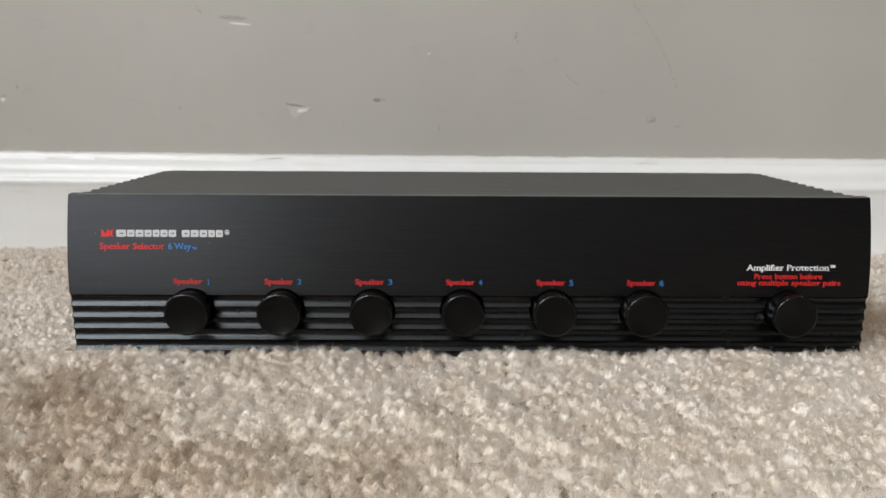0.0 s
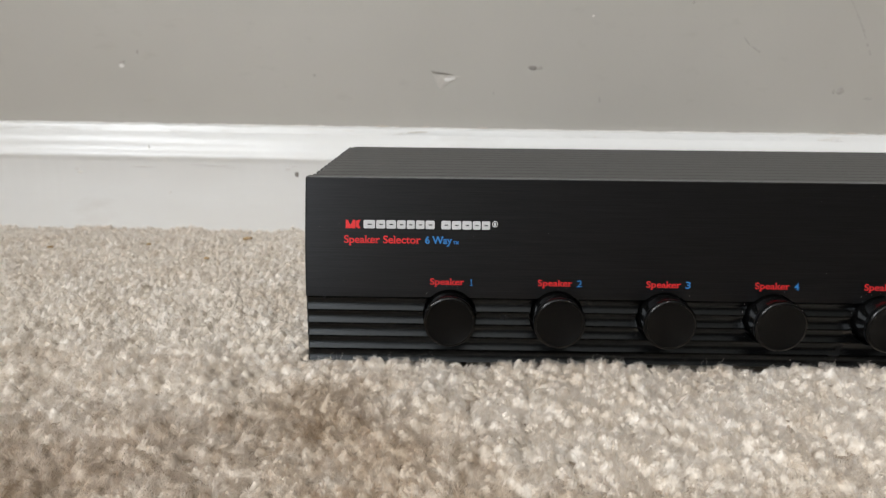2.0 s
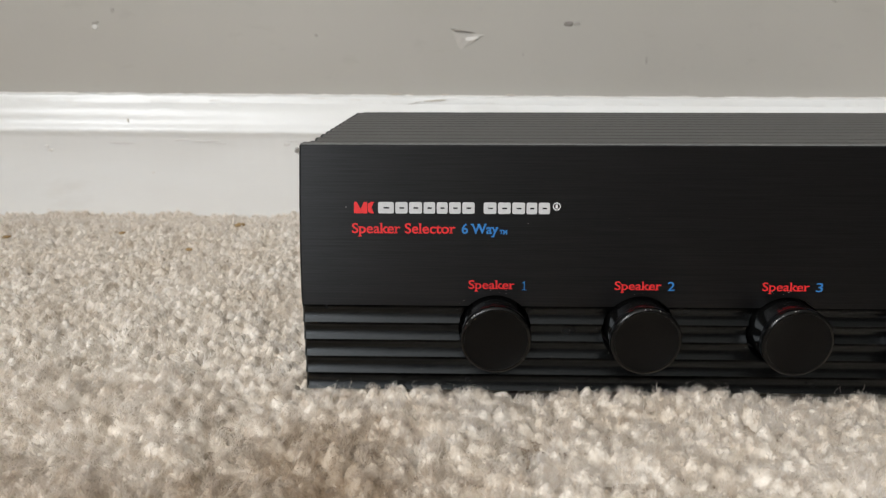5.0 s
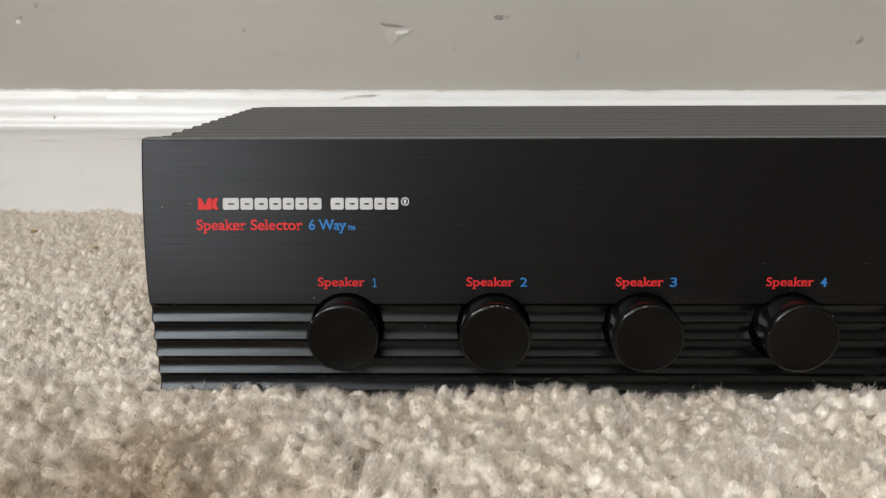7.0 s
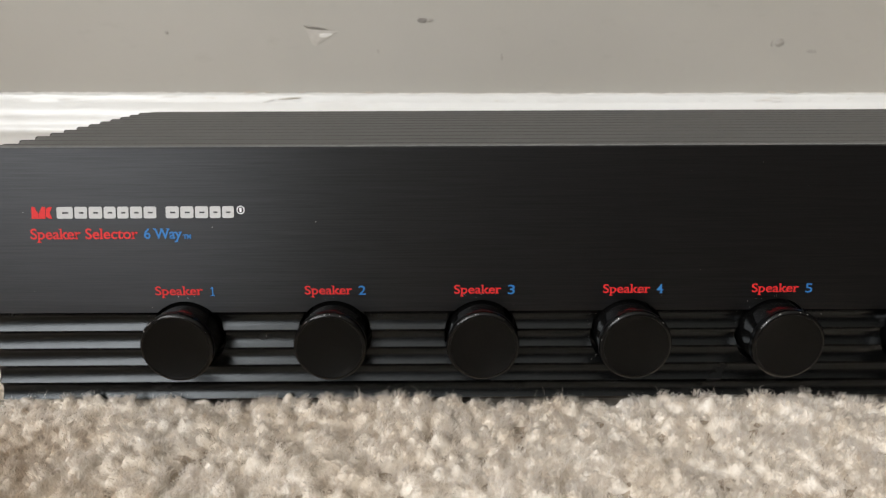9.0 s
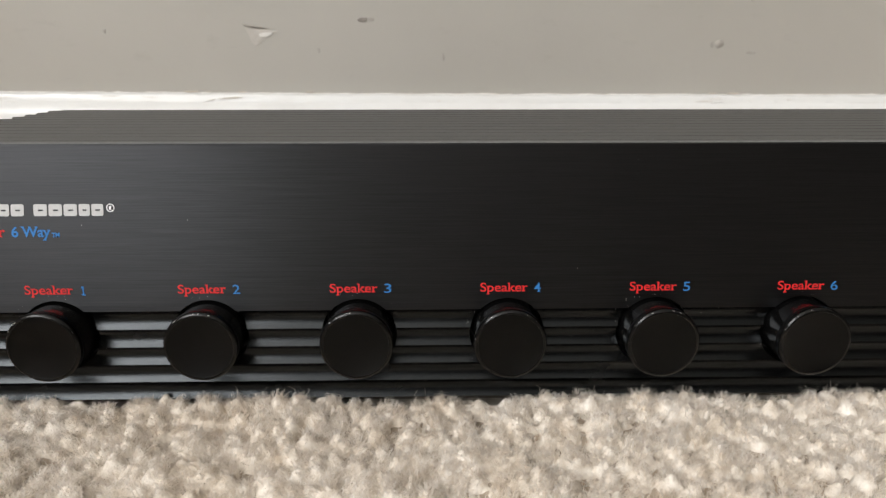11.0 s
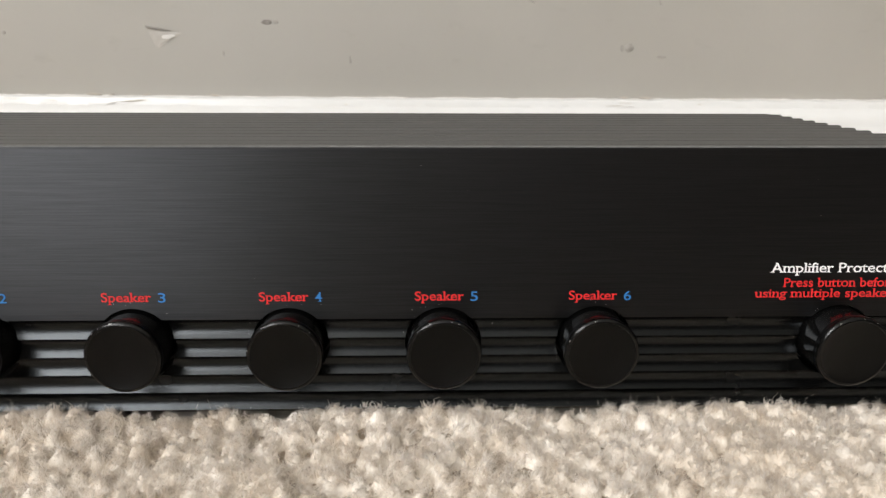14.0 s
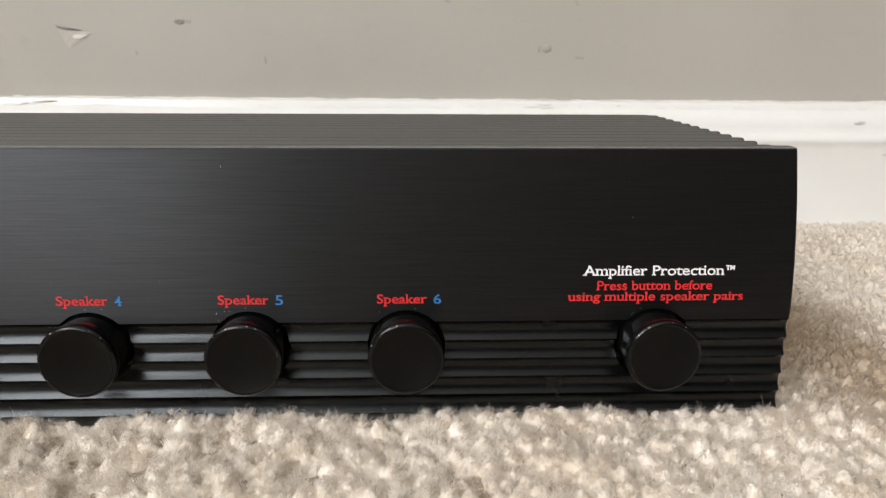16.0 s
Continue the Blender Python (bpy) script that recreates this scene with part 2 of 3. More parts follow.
tagged(part("wall_south", box(WEST, ROOM_E, ROOM_S - 0.12, ROOM_S, -0.05, ROOM_H), DARKWALL), "unseen wall, made dark to keep reflections in the panel low", "wall", kind="structure")


def west_wall():
    bm = bmesh.new()
    y0, y1, z0, z1 = WIN_Y - WIN_W / 2, WIN_Y + WIN_W / 2, WIN_Z - WIN_H / 2, WIN_Z + WIN_H / 2
    for p in ((ROOM_S, y0, -0.05, ROOM_H), (y1, 0.36, -0.05, ROOM_H), (y0, y1, -0.05, z0), (y0, y1, z1, ROOM_H)):
        box(WEST - 0.12, WEST, *p, bm)
    ob = tagged(part("wall_west", bm, WALL), "greige painted wall with a wide window opening", "wall", kind="structure")
    win = tagged(new("window_1"), "wide white framed window letting daylight in", "window", kind="structure")
    f = bmesh.new()
    for p in ((y0, y0 + 0.05, z0, z1), (y1 - 0.05, y1, z0, z1), (y0 + 0.05, y1 - 0.05, z0, z0 + 0.05), (y0 + 0.05, y1 - 0.05, z1 - 0.05, z1)):
        box(WEST - 0.10, WEST - 0.05, *p, f)
    part("window_frame", f, TRIM, win)
    part("window_sill", box(WEST - 0.04, WEST + 0.05, y0 - 0.04, y1 + 0.04, z0 - 0.03, z0), TRIM, win)
    return ob


west_wall()
tagged(part("ceiling", box(WEST - 0.12, ROOM_E + 0.12, ROOM_S - 0.12, 0.50, ROOM_H, ROOM_H + 0.1), CEIL), "plain white painted ceiling", "ceiling", kind="structure")


def board_dz(x):
    """The skirting falls a little towards the east."""
    return -0.0022 - (0.0052 * max(-0.7, x) if x < 0 else 0.0012 * min(0.7, x))


def baseboard():
    """Skirting with a moulded cap, its top edge uneven under old paint."""
    prof = [(0.002, 0.0785), (-0.0035, 0.0782), (-0.0058, 0.0772), (-0.0068, 0.0752), (-0.0072, 0.0722), (-0.0088, 0.0705), (-0.0115, 0.068),
            (-0.0135, 0.0645), (-0.0145, 0.0605), (-0.0150, 0.0565), (-0.0164, 0.0545), (-0.0182, 0.0525), (-0.0190, 0.0502), (-0.0187, 0.0486), (-0.0181, 0.0472),
            (-0.0172, 0.0440), (-0.0175, 0.020), (-0.0180, -0.030), (0.002, -0.030)]
    secs = []
    for x in np.concatenate([np.linspace(WEST, -0.7, 12)[:-1], np.arange(-0.7, 0.7, 0.0025), np.linspace(0.7, ROOM_E, 14)]):
        s = []
        for k, (dy, z) in enumerate(prof):
            w = noise.noise((x * 55, k * 0.15, 3.0)) * 0.0008 + noise.noise((x * 150, k * 0.3, 5.0)) * 0.0006 + noise.noise((x * 13, k * 0.1, 8.0)) * 0.0007
            lift = w * (1.0 if k < 5 else 0.35) if 0 < k < 15 else 0
            s.append((x, wall_y(x) + dy + w * 0.35 * (0 < k < 17), z + board_dz(x) + lift))
        secs.append(s)
    ob = tagged(part("baseboard", strip(secs), TRIM, smooth=35), "white gloss painted skirting board with moulded top", "baseboard", kind="structure")
    return ob


base_ob = baseboard()


def caulk_line():
    secs = []
    for x in np.arange(-0.7, 0.7, 0.003):
        h = 0.0012 + 0.0011 * noise.noise((x * 40, 1, 0)) + 0.0008 * noise.noise((x * 160, 4, 0))
        h = max(h, 0.0002)
        z = 0.0778 + board_dz(x)
        y = wall_y(x)
        secs.append([(x, y + 0.001, z), (x, y - 0.0016, z), (x, y - 0.0008, z + h * 0.7), (x, y + 0.001, z + h)])
    return tagged(part("trim", strip(secs), CAULK, smooth=60), "uneven yellowed caulk line above the skirting board", "trim", kind="structure")


caulk_line()


# ---- wall marks ----
def blot(name, x, z, w, h, mat, label="", turn=0.0, seed=0, thick=0.0004, parent=None, face=None, pointed=0.0):
    """A thin ragged flake or scuff on the wall."""
    bm = bmesh.new()
    n = 18
    rim, mid = [], []
    for k in range(n):
        a = 2 * math.pi * k / n
        r = 1 + 0.28 * noise.noise((math.cos(a) * 1.3 + seed, math.sin(a) * 1.3, seed * 2.1)) - pointed * 0.3 * abs(math.sin(a)) ** 2
        u, v = 0.5 * w * r * math.cos(a), 0.5 * h * r * math.sin(a)
        c, s = math.cos(turn), math.sin(turn)
        px, pz = x + u * c - v * s, z + u * s + v * c
        mx, mz = x + 0.75 * (px - x), z + 0.75 * (pz - z)
        fy = face(px, pz) if face else wall_y(px)
        rim.append(bm.verts.new((px, fy + 0.0003, pz)))
        mid.append(bm.verts.new((mx, fy - thick, mz)))
    for k in range(n):
        bm.faces.new((rim[k], rim[(k + 1) % n], mid[(k + 1) % n], mid[k]))
    bm.faces.new(mid)
    bmesh.ops.recalc_face_normals(bm, faces=bm.faces)
    return part(name, bm, mat, parent, label, smooth=40)


def paint_chip():
    """The torn corner: a lifted dark lip over a bare white hollow."""
    bm = bmesh.new()
    top = [(-0.1705, 0.1290), (-0.167, 0.1284), (-0.162, 0.1276), (-0.157, 0.1266), (-0.151, 0.1254)]
    low = [(-0.1690, 0.1268), (-0.166, 0.1264), (-0.161, 0.1259), (-0.156, 0.1254), (-0.1515, 0.1250)]
    rows = []
    for d, pts in ((-0.0002, top), (-0.0018, [((a + c) / 2, (b + e) / 2 + 0.0002) for (a, b), (c, e) in zip(top, low)]), (-0.0014, low), (0.0002, low)):
        rows.append([bm.verts.new((x, wall_y(x) + d * (1 if 0 < i < 4 else 0.4), z)) for i, (x, z) in enumerate(pts)])
    for a, b in zip(rows, rows[1:]):
        for i in range(4):
            bm.faces.new((a[i], a[i + 1], b[i + 1], b[i]))
    bmesh.ops.recalc_face_normals(bm, faces=bm.faces)
    part("paint_lip", bm, SMUDGE, wall_north, "lifted dark lip of torn wall paint")
    bm = bmesh.new()
    hollow = [(-0.1695, 0.1270), (-0.156, 0.1248), (-0.1425, 0.1235), (-0.149, 0.1196), (-0.157, 0.1150), (-0.1615, 0.1122), (-0.1640, 0.1150), (-0.1665, 0.1212)]
    rim = [bm.verts.new((x, wall_y(x) - 0.0002, z)) for x, z in hollow]
    mid = [bm.verts.new((-0.157 + 0.6 * (x + 0.157), wall_y(x) - 0.0005, 0.1215 + 0.6 * (z - 0.1215))) for x, z in hollow]
    for k in range(8):
        bm.faces.new((rim[k], rim[(k + 1) % 8], mid[(k + 1) % 8], mid[k]))
    bm.faces.new(mid)
    bmesh.ops.recalc_face_normals(bm, faces=bm.faces)
    part("paint_chip", bm, SMUDGE_LIGHT, wall_north, "torn flake of pale wall paint")
    blot("paint_chip", -0.1535, 0.1208, 0.0125, 0.0050, OLD, "bare white filler", 0.10, 3, 0.0008, wall_north, None, 0.8)


SMUDGE_LIGHT = plain("pale_paint_flake", (0.455, 0.425, 0.385), (0.51, 0.482, 0.44), 0.6, 300, 0.2)
paint_chip()
for x, z, w, h, mat, turn, seed in (
        (-0.0785, 0.1315, 0.0085, 0.0042, GRIME, 0.0, 5), (-0.0725, 0.1317, 0.006, 0.0030, SMUDGE, 0.1, 6),
        (-0.276, 0.1232, 0.0032, 0.0030, SMUDGE, 0, 7), (-0.017, 0.1045, 0.0022, 0.0065, SMUDGE, 0.1, 8),
        (0.057, 0.194, 0.0042, 0.0090, SMUDGE, -0.1, 9), (0.0595, 0.188, 0.0026, 0.0030, SMUDGE, 0, 10),
        (0.196, 0.1143, 0.0085, 0.0070, SMUDGE, 0.2, 11), (0.1905, 0.1135, 0.0026, 0.0050, SMUDGE, 0, 12),
        (0.2215, 0.1075, 0.0085, 0.0026, SMUDGE, 0, 13), (-0.027, 0.1765, 0.0026, 0.0014, CHALK, 0.4, 14),
        (-0.219, 0.2095, 0.030, 0.0048, SMUDGE, -0.06, 15), (-0.212, 0.2035, 0.026, 0.0020, CHALK, -0.08, 16),
        (-0.251, 0.216, 0.010, 0.0022, SMUDGE, -0.8, 17), (-0.437, 0.1425, 0.0030, 0.0050, SMUDGE, 0.0, 18),
        (-0.4525, 0.1300, 0.0055, 0.0042, OLD, 0.0, 19), (-0.4515, 0.1335, 0.0070, 0.0022, SMUDGE, 0.2, 20),
        (0.118, 0.1490, 0.012, 0.0020, SMUDGE, -0.55, 21), (0.109, 0.1560, 0.010, 0.0014, SMUDGE, -0.9, 22),
        (-0.113, 0.109, 0.002, 0.004, SMUDGE, 0, 23)):
    blot("scuff_mark", x, z, w, h, mat, "", turn, seed, 0.0004, wall_north)


def long_scratch():
    bm = bmesh.new()
    rng = random.Random(4)
    pts = [(0.166, 0.230), (0.173, 0.220), (0.186, 0.2035), (0.197, 0.187), (0.208, 0.167), (0.2145, 0.152), (0.218, 0.145)]
    for (x0, z0), (x1, z1) in zip(pts, pts[1:]):
        for k in range(5):
            if rng.random() < 0.2:
                continue
            a, b, w = k / 5, (k + 0.9) / 5, 0.0007 * rng.uniform(0.5, 1.6)
            q = [(x0 + (x1 - x0) * t + s * w, z0 + (z1 - z0) * t) for t, s in ((a, -1), (a, 1), (b, 1), (b, -1))]
            bm.faces.new([bm.verts.new((x, wall_y(x) - 0.0003, z)) for x, z in q])
    part("long_scratch", bm, SMUDGE, wall_north, "long broken grey scratch")


long_scratch()


# marks on the skirting board
def board_y(x, z):
    return wall_y(x) - 0.0176


def cap_y(x, z):
    return wall_y(x) - 0.0152


for x, z, w, h, mat, seed, fc in (
        (-0.496, 0.0375, 0.0050, 0.0026, FAINT, 31, board_y), (-0.494, 0.0345, 0.0046, 0.0026, CHALK, 32, board_y),
        (-0.411, 0.0165, 0.0030, 0.0024, OLD, 33, board_y), (-0.292, 0.0350, 0.0036, 0.0050, GRIME, 34, board_y),
        (-0.300, 0.0400, 0.0050, 0.0028, FAINT, 35, board_y), (-0.428, 0.0585, 0.0016, 0.0034, OLD, 36, cap_y),
        (0.437, 0.0612, 0.0100, 0.0026, OLD, 37, cap_y), (0.462, 0.0372, 0.0110, 0.0020, FAINT, 38, board_y)):
    blot("scuff_mark", x, z, w, h, mat, "", 0.1, seed, 0.0003, base_ob, fc)


for x, z, w, h, mat, turn, seed in (
        (-0.182, 0.0745, 0.020, 0.0010, STAIN, 0.06, 61), (-0.200, 0.0722, 0.013, 0.0009, FAINT, 0.25, 62), (0.196, 0.0722, 0.012, 0.0008, FAINT, 0.1, 63)):
    blot("scuff_mark", x, z + board_dz(x) + 0.0005, w, h, mat, "", turn, seed, 0.0004, base_ob, lambda px, pz: wall_y(px) - 0.0074)
rng_dash = random.Random(33)
for k in range(8):
    x = rng_dash.uniform(-0.50, -0.27)
    blot("scuff_mark", x, 0.0425 + board_dz(x) + rng_dash.uniform(-0.003, 0.001), rng_dash.uniform(0.006, 0.020), rng_dash.uniform(0.0006, 0.0014),
         FAINT, "", rng_dash.uniform(-0.06, 0.06), 70 + k, 0.0002, base_ob, board_y)
for k in range(7):
    x = rng_dash.uniform(-0.22, -0.07) if k < 5 else rng_dash.uniform(0.05, 0.35)
    blot("caulk_stain", x, 0.0793 + board_dz(x), rng_dash.uniform(0.004, 0.012), rng_dash.uniform(0.0007, 0.0013), STAIN, "", rng_dash.uniform(-0.05, 0.05), 80 + k, 0.0018, wall_north)


def top_y(x, z):
    return wall_y(x) - 0.0070 + max(0.0, z - board_dz(x) - 0.0752) * 0.5


rng_top = random.Random(21)
for k in range(9):
    x = rng_top.uniform(-0.36, 0.34)
    blot("scuff_mark", x, rng_top.uniform(0.0728, 0.0762) + board_dz(x), rng_top.uniform(0.004, 0.018), rng_top.uniform(0.0008, 0.0016),
         OLD, "", rng_top.uniform(-0.08, 0.08), 50 + k, 0.0002, base_ob, top_y)


# ---- carpet ----
def trough(x, y):
    """Trodden hollows in the pile."""
    d = 0.0040 * np.exp(-(((x + 0.225) / 0.020) ** 2 + ((y + 0.045) / 0.030) ** 2))
    d = d + 0.0022 * np.exp(-(((x + 0.285) / 0.035) ** 2 + ((y + 0.030 - 0.35 * (x + 0.285)) / 0.014) ** 2))
    return d + 0.0030 * np.exp(-(((x + 0.15) / 0.030) ** 2 + ((y + 0.125) / 0.020) ** 2))


def carpet_z(x, y):
    """Height of the tips of the pile."""
    roll = 0.0009 * np.sin(x * 61 + 1.3 * np.sin(y * 47)) * np.cos(y * 53 + 0.8) + 0.0006 * np.sin(x * 137 + y * 91)
    return -0.0005 + roll - trough(x, y) - 0.0145 * smoothstep(0.22, 0.325, y)


def carpet_floor():
    xs = np.concatenate([np.linspace(WEST, -0.72, 8)[:-1], np.arange(-0.72, 0.62, 0.006), np.linspace(0.63, ROOM_E, 8)])
    ys = np.concatenate([np.linspace(ROOM_S, -0.26, 10)[:-1], np.arange(-0.26, 0.36, 0.006)])
    X, Y = np.meshgrid(xs, ys)
    Z = carpet_z(X, Y) - 0.0062
    Z = np.where((np.abs(X) < 0.22) & (Y > 0.0) & (Y < 0.15), -0.012, Z)
    nx, ny = len(xs), len(ys)
    idx = np.arange(nx * ny).reshape(ny, nx)
    faces = np.stack([idx[:-1, :-1], idx[:-1, 1:], idx[1:, 1:], idx[1:, :-1]], -1).reshape(-1, 4)
    me = bpy.data.meshes.new("floor")
    me.from_pydata(np.stack([X, Y, Z], -1).reshape(-1, 3).tolist(), [], faces.tolist())
    return tagged(part("floor", me, BACKING, smooth=60), "floor covered in beige cut-pile carpet", "floor", kind="structure")


carpet_floor()


def mesh_from(name, co, tris):
    me = bpy.data.meshes.new(name)
    me.vertices.add(len(co))
    me.vertices.foreach_set("co", co.astype(np.float32).ravel())
    me.loops.add(tris.size)
    me.loops.foreach_set("vertex_index", tris.astype(np.int32).ravel())
    me.polygons.add(len(tris))
    me.polygons.foreach_set("loop_start", (np.arange(len(tris)) * 3).astype(np.int32))
    me.polygons.foreach_set("use_smooth", np.ones(len(tris), bool))
    me.update(calc_edges=True)
    return me


def lumps(x, y, size, seed):
    """Smooth random swellings of a given size."""
    grid = np.random.default_rng(seed + 900).normal(0, 1, (160, 160))
    u, v = (x + 0.75) / size % 158, (y + 0.3) / size % 158
    i, j = np.floor(u).astype(int), np.floor(v).astype(int)
    a, b = u - i, v - j
    a, b = a * a * (3 - 2 * a), b * b * (3 - 2 * b)
    return (grid[i, j] * (1 - a) + grid[i + 1, j] * a) * (1 - b) + (grid[i, j + 1] * (1 - a) + grid[i + 1, j + 1] * a) * b


def pile(x0, x1, y0, y1, step, count, width, seed, grid, length=0.0030, dive=None, wisps=0.0, dome=370, swelling=1.0):
    """Cut pile: a soft body of crowded yarn ends under a dense fuzz of fine curled fibres."""
    rng = np.random.default_rng(seed)
    gx, gy = np.meshgrid(np.arange(x0 - step, x1 + step, step), np.arange(y0 - step, y1 + step, step))
    rows, cols = gx.shape
    tx = gx + rng.uniform(-0.45, 0.45, gx.shape) * step
    ty = gy + rng.uniform(-0.45, 0.45, gx.shape) * step
    front = np.exp(-((ty + 0.004) / 0.005) ** 2) * (np.abs(tx) < 0.22)
    top = carpet_z(tx, ty) + 0.0014 * rng.normal(0, 1, gx.shape).clip(-2.2, 1.4)
    swell = swelling * 0.0011 * lumps(tx, ty, 0.0085, seed) + swelling * 0.0006 * lumps(tx, ty, 0.019, seed + 50)
    top += swell * np.where((np.abs(tx) < 0.22) & (ty > -0.014) & (ty < 0.0), 0.45, 1.0)
    top += 0.0016 * front * rng.uniform(0.0, 1.2, gx.shape)

    # body
    xs, ys = np.arange(x0, x1 + grid * 1.5, grid), np.arange(y0, y1 + grid * 1.5, grid)
    X, Y = np.meshgrid(xs, ys)
    ci, cj = np.clip(np.rint((Y - gy[0, 0]) / step).astype(int), 1, rows - 2), np.clip(np.rint((X - gx[0, 0]) / step).astype(int), 1, cols - 2)
    Z = np.full(X.shape, -1.0)
    for a in (-1, 0, 1):
        for b in (-1, 0, 1):
            d2 = (X - tx[ci + a, cj + b]) ** 2 + (Y - ty[ci + a, cj + b]) ** 2
            Z = np.maximum(Z, top[ci + a, cj + b] - 0.0024 - dome * d2)
    Z += rng.normal(0, 0.0003, Z.shape)
    under = (np.abs(X) < 0.2165) & (Y > -0.0004) & (Y < 0.147)
    Z = np.where(under, -0.011, Z)
    Z = np.where(Y > wall_y(X) - 0.017, Z - 0.004, Z)
    if dive == "south":
        Z -= 0.006 * (1 - smoothstep(y0, y0 + 0.004, Y))
    if dive == "east":
        Z -= 0.006 * smoothstep(x1 - 0.004, x1, X)
    idx = np.arange(X.size).reshape(X.shape)
    q = np.stack([idx[:-1, :-1], idx[:-1, 1:], idx[1:, 1:], idx[1:, :-1]], -1).reshape(-1, 4)
    body = (np.stack([X, Y, Z], -1).reshape(-1, 3), np.concatenate([q[:, [0, 1, 2]], q[:, [0, 2, 3]]]))

    # fuzz
    tx, ty, top = tx.ravel(), ty.ravel(), top.ravel()
    keep = (tx > x0) & (tx < x1) & (ty > y0) & (ty < y1) & (ty < wall_y(tx) - 0.019) & (tx < 0.27 - 0.7 * np.maximum(0, -0.03 - ty)) | (ty > 0.0)
    keep &= (tx > x0) & (tx < x1) & (ty > y0) & (ty < y1) & (ty < wall_y(tx) - 0.019) & ~((np.abs(tx) < 0.2170) & (ty > -0.0015) & (ty < 0.147))
    tx, ty, top = tx[keep], ty[keep], top[keep]
    n = len(tx)
    lx = 0.22 * np.sin(tx * 83 + 2.0 * np.sin(ty * 71)) + 0.22 * np.sin(tx * 211 + ty * 173) + rng.normal(0, 0.42, n)
    ly = -0.12 + 0.22 * np.cos(ty * 97 + 1.7 * np.sin(tx * 59)) + 0.20 * np.sin(tx * 187 - ty * 229) + rng.normal(0, 0.42, n)
    t = np.repeat(np.arange(n), count)
    m = n * count
    a, r = rng.uniform(0, 2 * np.pi, m), np.sqrt(rng.uniform(0, 1, m))
    ux, uy = r * np.cos(a), r * np.sin(a)
    rad = step * 0.52
    stray = rng.uniform(0, 1, m) < 0.05
    ln = length * rng.uniform(0.62, 1.06, m) * np.where(stray, 1.3, 1.0)
    bx, by = tx[t] + ux * rad, ty[t] + uy * rad
    wisp = rng.uniform(0, 1, m) < wisps
    ln = np.where(wisp, ln * rng.uniform(1.5, 2.6, m), ln)
    bz = top[t] - 0.0022 - dome * (r * rad) ** 2 - rng.uniform(0, 0.0006, m)
    dx = 0.8 * lx[t] + 0.42 * ux + rng.normal(0, 0.24, m) + np.where(stray, rng.normal(0, 0.5, m), 0)
    dy = 0.8 * ly[t] + 0.42 * uy + rng.normal(0, 0.24, m) + np.where(stray, rng.normal(0, 0.5, m), 0)
    dz = 0.80 + rng.normal(0, 0.15, m) + np.where(wisp, 0.5, 0)
    k = ln / np.sqrt(dx * dx + dy * dy + dz * dz)
    dx, dy, dz = dx * k, dy * k, dz * k
    curl = 0.30 * ln
    mx, my, mz = bx + dx * 0.5 + curl * rng.normal(0, 0.7, m), by + dy * 0.5 + curl * rng.normal(0, 0.7, m), bz + dz * 0.62
    ex, ey, ez = bx + dx + curl * rng.normal(0, 0.6, m), by + dy + curl * rng.normal(0, 0.6, m), bz + dz * 0.95
    for vx, vy in ((bx, by), (mx, my), (ex, ey)):
        ins = (np.abs(vx) < 0.2165) & (vy > -0.0004) & (ty[t] < 0.0)
        vy[ins] = -0.0004 - rng.uniform(0, 0.0006, int(ins.sum()))
        sd = (np.abs(vx) < 0.2160) & (vy > 0.0) & (vy < 0.147)
        vx[sd] = np.sign(vx[sd]) * 0.2160
    wa = rng.uniform(0, 2 * np.pi, m)
    w = width * rng.uniform(0.6, 1.3, m) * np.where(wisp, 0.6, 1.0) * np.where(stray, 1.5, 1.0)
    wx, wy = np.cos(wa) * w * 0.5, np.sin(wa) * w * 0.5
    fc = np.empty((m, 5, 3))
    fc[:, 0] = np.stack([bx - wx, by - wy, bz], -1)
    fc[:, 1] = np.stack([bx + wx, by + wy, bz], -1)
    fc[:, 2] = np.stack([mx + wx, my + wy, mz], -1)
    fc[:, 3] = np.stack([mx - wx, my - wy, mz], -1)
    fc[:, 4] = np.stack([ex, ey, ez], -1)
    tris = ((np.arange(m) * 5)[:, None, None] + np.array([[0, 1, 2], [0, 2, 3], [3, 2, 4]])).reshape(-1, 3)
    return body, (fc.reshape(-1, 3), tris)


